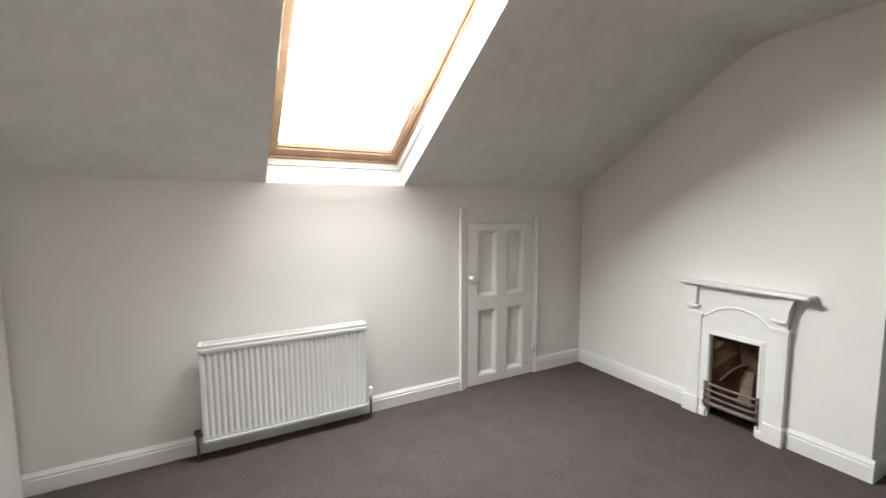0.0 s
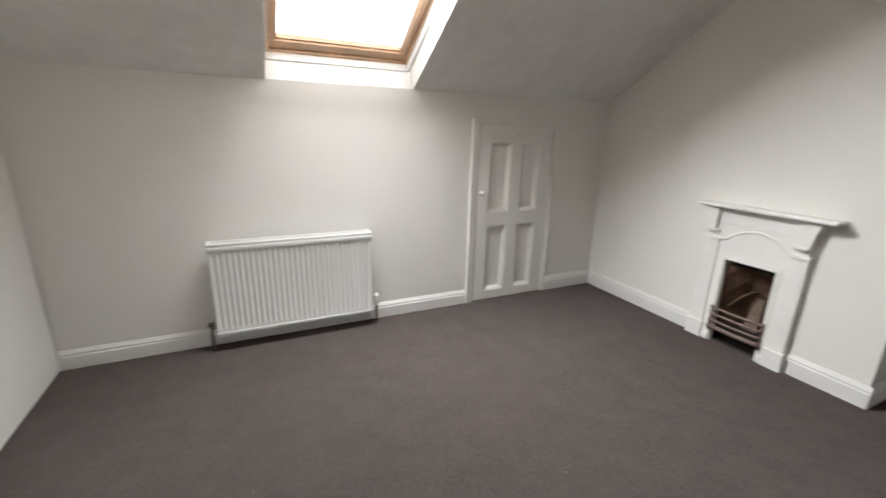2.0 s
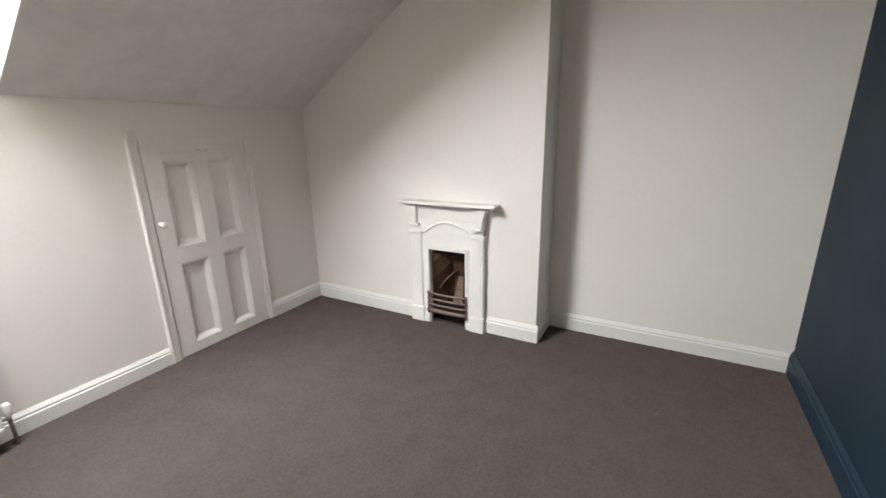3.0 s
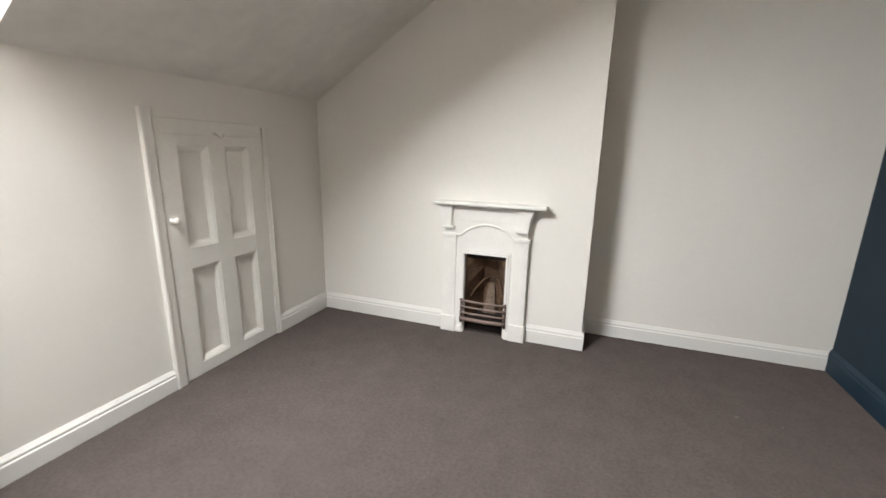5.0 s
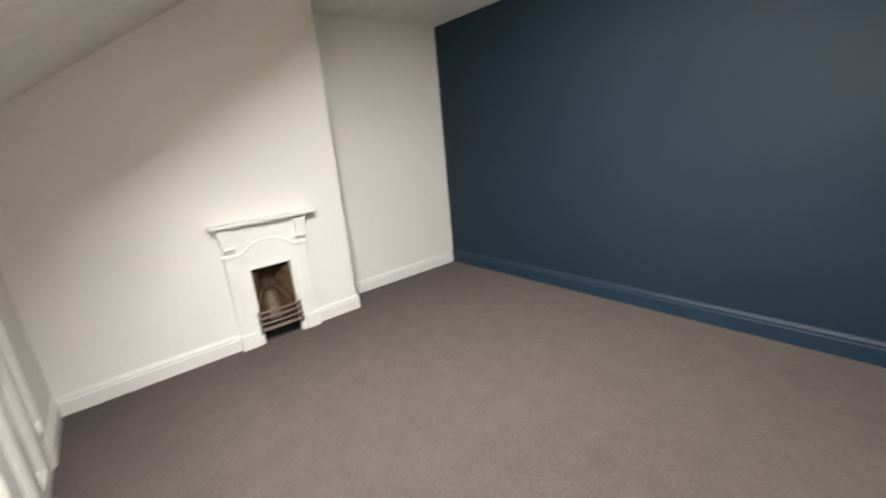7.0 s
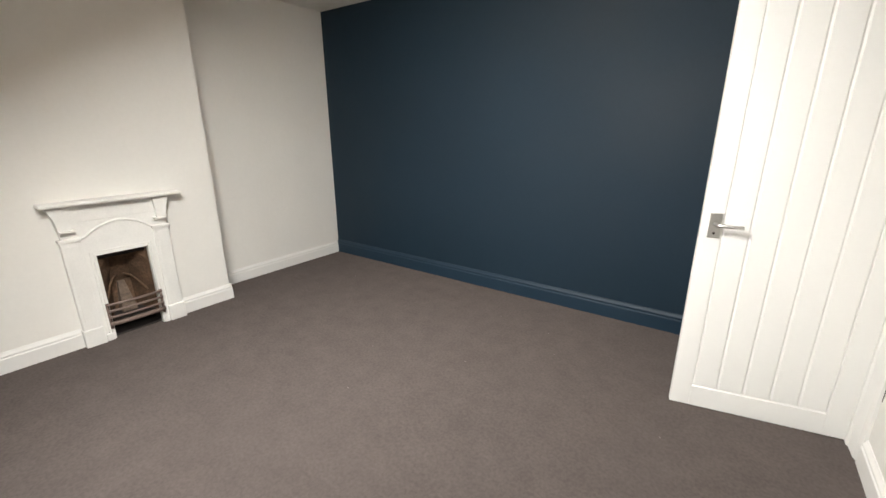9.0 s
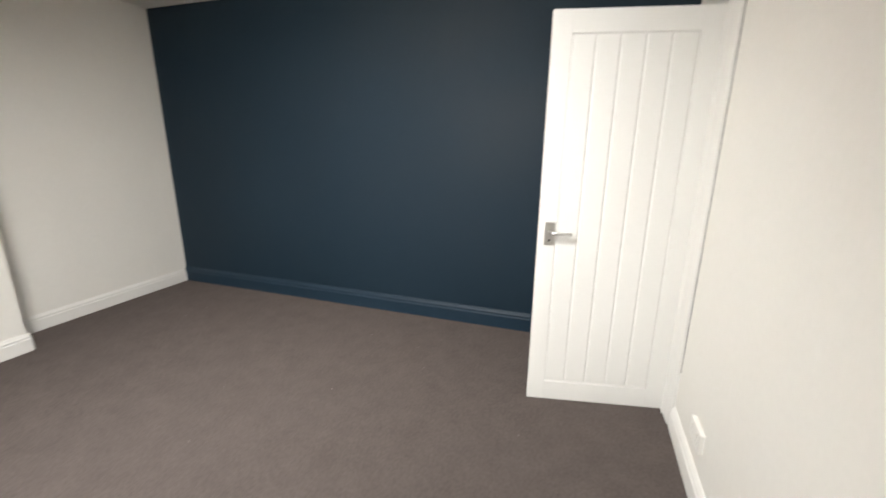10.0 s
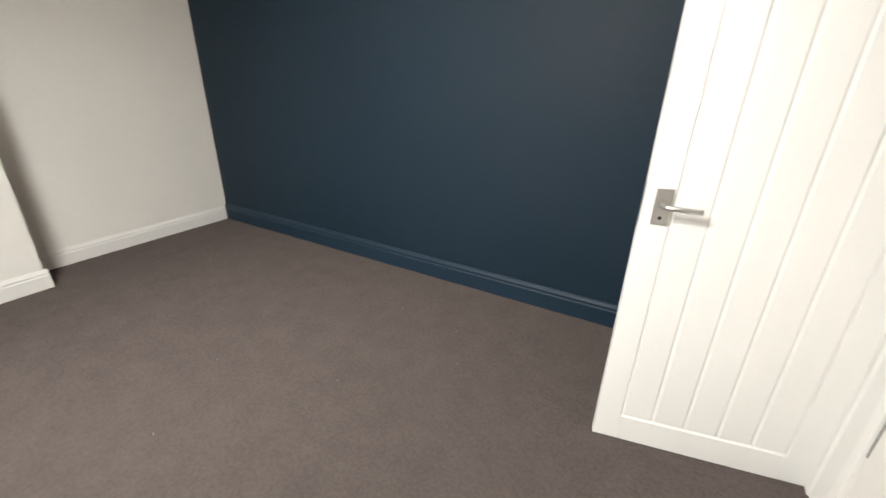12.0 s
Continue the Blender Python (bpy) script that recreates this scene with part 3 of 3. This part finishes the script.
# ---- built-in cupboard ----
def cupboard():
    c = empty("cupboard", pose(WEST, -0.4, 0), "white built-in cupboard with flush door under the roof slope", "cupboard")
    inv = c.matrix_basis.inverted()
    F = WEST + 0.033                                 # front of the door, proud of the wall
    y0, y1 = -0.724, NORTH - 0.016
    b = rounded(box(B(), F - 0.020, F, y0, y1, 0.005, CZ - 0.014, inv), 0.0025)
    d = part("door", b, LAMINATE, c, "plain white laminate door")
    path = [(F - 0.002, 0.848), (F + 0.006, 0.851), (F + 0.012, 0.862), (F + 0.014, 0.885), (F + 0.015, 0.930),
            (F + 0.014, 0.975), (F + 0.012, 0.998), (F + 0.006, 1.009), (F - 0.002, 1.012)]
    part("handle", tube(B(), [inv @ Vector((x, -0.676, z)) for x, z in path], 0.0052, 10), PALE_STEEL, d, "slim brushed steel bow handle", True)
    for z in (0.848, 1.012):
        part("handle_foot", lathe(B(), [(0.008, -0.001), (0.008, 0.002), (0.006, 0.004)], inv @ pose(F, -0.676, z, 0, 90, 0), 14), PALE_STEEL, d, smooth=True)
    part("cover_cap", lathe(B(), [(0.011, -0.001), (0.010, 0.002), (0.003, 0.003)], inv @ pose(F, -0.443, 1.522, 0, 90, 0), 16), LAMINATE, d)
    part("cover_cap", lathe(B(), [(0.007, -0.001), (0.006, 0.0015), (0.002, 0.002)], inv @ pose(F, -0.462, 1.540, 0, 90, 0), 14), LAMINATE, d)
    for z in (0.22, 1.42):
        part("hinge_edge", box(B(), F - 0.016, F - 0.004, y1, y1 + 0.006, z, z + 0.06, inv), STEEL, d)
    # carcass edge behind the leaf, the filler over it and a back painted dark for shade
    part("carcass_edge", box(B(), WEST - 0.02, F - 0.0215, y0 + 0.010, NORTH - 0.003, 0.0, CZ - 0.018, inv), LAMINATE, c)
    part("head_filler", box(B(), WEST - 0.03, F - 0.010, y0 - 0.002, NORTH - 0.004, CZ - 0.010, CZ + 0.014, inv), GLOSS, c)
    part("back", box(B(), WEST - 0.12, WEST - 0.10, CY0, CY1, 0.0, CZ, inv), SHADE, c, "cupboard back, painted dark for the shade inside")
    # post beside the leaf, with a shadow gap on either side of its raised edge
    prof = [(0, 0), (0.058, 0), (0.058, 0.024), (0.054, 0.028), (0.026, 0.028), (0.022, 0.024), (0.021, 0.005), (0.014, 0.004), (0.012, 0.013), (0.0, 0.012)]
    b = prism(B(), prof, lambda p, q, a: inv @ Vector((WEST + q, -0.794 + p, a)), 0, 1.712)
    part("architrave", b, GLOSS, c)


cupboard()


# ---- room door, standing open ----
def room_door():
    WID, HT, TH = 0.730, 2.006, 0.036
    d = empty("door_1", pose(-4.022, -2.842, 0.010, 0, 0, 11.2), "white boarded interior door standing open into the room", "door")
    tagged(d, kind="structure")
    st, tr, br = 0.090, 0.105, 0.118
    y = 0.0
    for a, c in ((0.0, st), (WID - st, WID)):
        part("stile", rounded(box(B(), a, c, y - TH, y, 0, HT), 0.002, 1), GLOSS, d)
    for z0, z1 in ((HT - tr, HT - 0.001), (0.001, br)):
        lip = 0.006
        if z0 > 1:                                   # eased edge towards the boards
            prof = [(y - TH + 0.0004, z0), (y - 0.007, z0), (y - 0.0004, z0 + lip), (y - 0.0004, z1), (y - TH + 0.0004, z1)]
        else:
            prof = [(y - TH + 0.0004, z0), (y - 0.0004, z0), (y - 0.0004, z1 - lip), (y - 0.007, z1), (y - TH + 0.0004, z1)]
        part("rail", prism(B(), prof, lambda p, q, a: (a, p, q), st, WID - st), GLOSS, d)
    part("core", box(B(), st, WID - st, y - TH + 0.008, y - 0.008, br, HT - tr), GLOSS, d)
    nb = 5
    wb = (WID - 2 * st) / nb
    for k in range(nb):
        a, c = st + k * wb + 0.0005, st + (k + 1) * wb - 0.0005
        e = 0.0075
        prof = [(a, y - 0.0078), (c, y - 0.0078), (c, y - 0.0070), (c - e * 0.35, y - 0.0062), (c - e, y - 0.0028), (a + e, y - 0.0028), (a + e * 0.35, y - 0.0062), (a, y - 0.0070)]
        b = prism(B(), prof, lambda p, q, z: (p, q, z), br + 0.004, HT - tr - 0.004)
        part("board", b, GLOSS, d)
    hx, hz = WID - 0.056, 0.968
    for s, yy in ((1, 0.0), (-1, -TH)):
        plate = part("handle_plate", rounded(box(B(), hx - 0.024, hx + 0.024, min(yy, yy + s * 0.008), max(yy, yy + s * 0.008), hz - 0.058, hz + 0.058), 0.002), STEEL, d, "satin steel handle plate")
        path = [(hx, yy + s * 0.006, hz + 0.008), (hx, yy + s * 0.038, hz + 0.008), (hx - 0.010, yy + s * 0.048, hz + 0.008), (hx - 0.060, yy + s * 0.050, hz + 0.007), (hx - 0.104, yy + s * 0.046, hz + 0.005)]
        part("lever", tube(B(), path, 0.0085, 10), STEEL, plate, "satin steel lever", True)
        part("keyhole", lathe(B(), [(0.006, 0), (0.006, 0.0012)], pose(hx, yy + s * 0.008, hz - 0.036, -90 * s), 12), SOOT, plate)
    part("latch_plate", box(B(), WID, WID + 0.0015, -0.028, -0.008, hz - 0.06, hz + 0.06), STEEL, d)
    for z in (0.20, 1.00, 1.72):
        part("hinge", tube(B(), [(-0.006, 0.004, z), (-0.006, 0.004, z + 0.075)], 0.006, 10), STEEL, d, smooth=True)


room_door()


def door_lining():
    c = empty("door_frame_1", Matrix.Identity(4), "white painted door lining and architrave", "door frame")
    tagged(c, kind="structure")
    part("head", box(B(), WEST - 0.118, WEST + 0.004, DY0 + 0.001, DY1 - 0.001, DZ - 0.014, DZ - 0.001), GLOSS, c)
    part("jamb", box(B(), WEST - 0.118, WEST + 0.0003, DY1 - 0.012, DY1 - 0.0005, 0, DZ - 0.015), GLOSS, c)
    # architrave on the hinge side, thick next to the leaf
    prof = [(0, 0), (0.0, 0.033), (0.044, 0.033), (0.050, 0.026), (0.130, 0.022), (0.148, 0.015), (0.156, 0.012), (0.156, 0)]
    zt = 2.106
    b = prism(B(), prof, lambda p, q, a: (WEST + 0.0005 + q, -2.860 + p, a), 0, zt)
    part("architrave", b, GLOSS, c)
    b = box(B(), WEST + 0.0005, WEST + 0.0125, DY0 - 0.03, -2.862, DZ + 0.002, zt)
    part("architrave", b, GLOSS, c)
    # thin dark strip on the wall, drawn as the shade in the crack
    part("crack_shade_strip", box(B(), WEST + 0.0003, WEST + 0.002, -2.7035, -2.6980, 0.32, zt - 0.02), SHADE, c, "dark strip painted for the shade in the crack beside the architrave")


door_lining()


# ---- socket ----
def socket():
    yc, zc = -2.292, 0.268
    s = empty("power_socket", pose(WEST, yc, zc), "white plastic double wall socket on a raised box above the skirting", "socket")
    part("back_box", rounded(box(B(), 0.0, 0.012, -0.071, 0.071, -0.042, 0.042), 0.002), PLASTIC, s)
    part("faceplate", rounded(box(B(), 0.0115, 0.020, -0.073, 0.073, -0.044, 0.044), 0.004), PLASTIC, s)
    for o in (-0.036, 0.036):
        part("rocker", rounded(box(B(), 0.0195, 0.023, o - 0.008, o + 0.008, 0.018, 0.034), 0.0015, 1), PLASTIC, s)
        for dy, dz, hy, hz in ((0, 0.008, 0.002, 0.004), (-0.011, -0.012, 0.0035, 0.002), (0.011, -0.012, 0.0035, 0.002)):
            part("pin_slot", box(B(), 0.0198, 0.0203, o + dy - hy, o + dy + hy, dz - hz, dz + hz), PIN, s)


socket()


# ---- ceiling pendant with lit candle bulb ----
def pendant():
    p = empty("pendant_light", pose(BULB.x, BULB.y, CEIL), "bare lit candle bulb on a white flex and ceiling rose", "pendant light")
    h = BULB.z - CEIL
    part("ceiling_rose", lathe(B(), [(0.010, -0.034), (0.014, -0.032), (0.016, -0.024), (0.030, -0.022), (0.033, -0.018), (0.037, -0.015), (0.046, -0.015), (0.050, -0.012), (0.052, -0.004), (0.050, -0.0005)], Matrix.Identity(4), 28), PLASTIC, p, smooth=True)
    part("flex", tube(B(), [(0, 0, -0.028), (0.002, 0, h * 0.5), (0, 0, h + 0.104)], 0.0036, 8), PLASTIC, p, smooth=True)
    part("lampholder", lathe(B(), [(0.0145, h + 0.052), (0.0150, h + 0.066), (0.0185, h + 0.068), (0.0190, h + 0.080), (0.0175, h + 0.086), (0.0120, h + 0.096), (0.0060, h + 0.106)], Matrix.Identity(4), 20), PLASTIC, p, smooth=True)
    bulb = part("bulb", lathe(B(), [(0.003, h - 0.052), (0.010, h - 0.046), (0.018, h - 0.028), (0.0235, h - 0.002), (0.0225, h + 0.012), (0.017, h + 0.028), (0.0125, h + 0.040)], Matrix.Identity(4), 20), BULB_GLOW, p, "glowing warm candle bulb", True)
    bulb.visible_shadow = False
    core = part("filament", lathe(B(), [(0.002, h - 0.024), (0.009, h - 0.014), (0.0105, h), (0.007, h + 0.018), (0.002, h + 0.030)], Matrix.Identity(4), 12), FILAMENT, bulb, "glowing filament", True)
    core.visible_shadow = False
    part("bulb_cap", lathe(B(), [(0.0120, h + 0.038), (0.0130, h + 0.040), (0.0130, h + 0.054), (0.011, h + 0.060)], Matrix.Identity(4), 18), STEEL, p, "metal bulb cap", True)


pendant()


# ---- pale lint flecks on the carpet ----
def lint():
    rng = random.Random(7)
    b = B()
    for k in range(12):
        x, y = rng.uniform(-3.7, -0.4), rng.uniform(-3.2, -0.5)
        a, ln, w = rng.uniform(0, math.pi), rng.uniform(0.003, 0.009), rng.uniform(0.001, 0.0025)
        box(b, -ln, ln, -w, w, 0.0, 0.0012, pose(x, y, 0.0055, 0, 0, math.degrees(a)))
    tagged(part("lint", b, LINT), "pale lint flecks scattered on the dark carpet", "lint", kind="stuff")


LINT = material("pale_lint", (0.20, 0.18, 0.165), 0.95, vary=0.2)
lint()
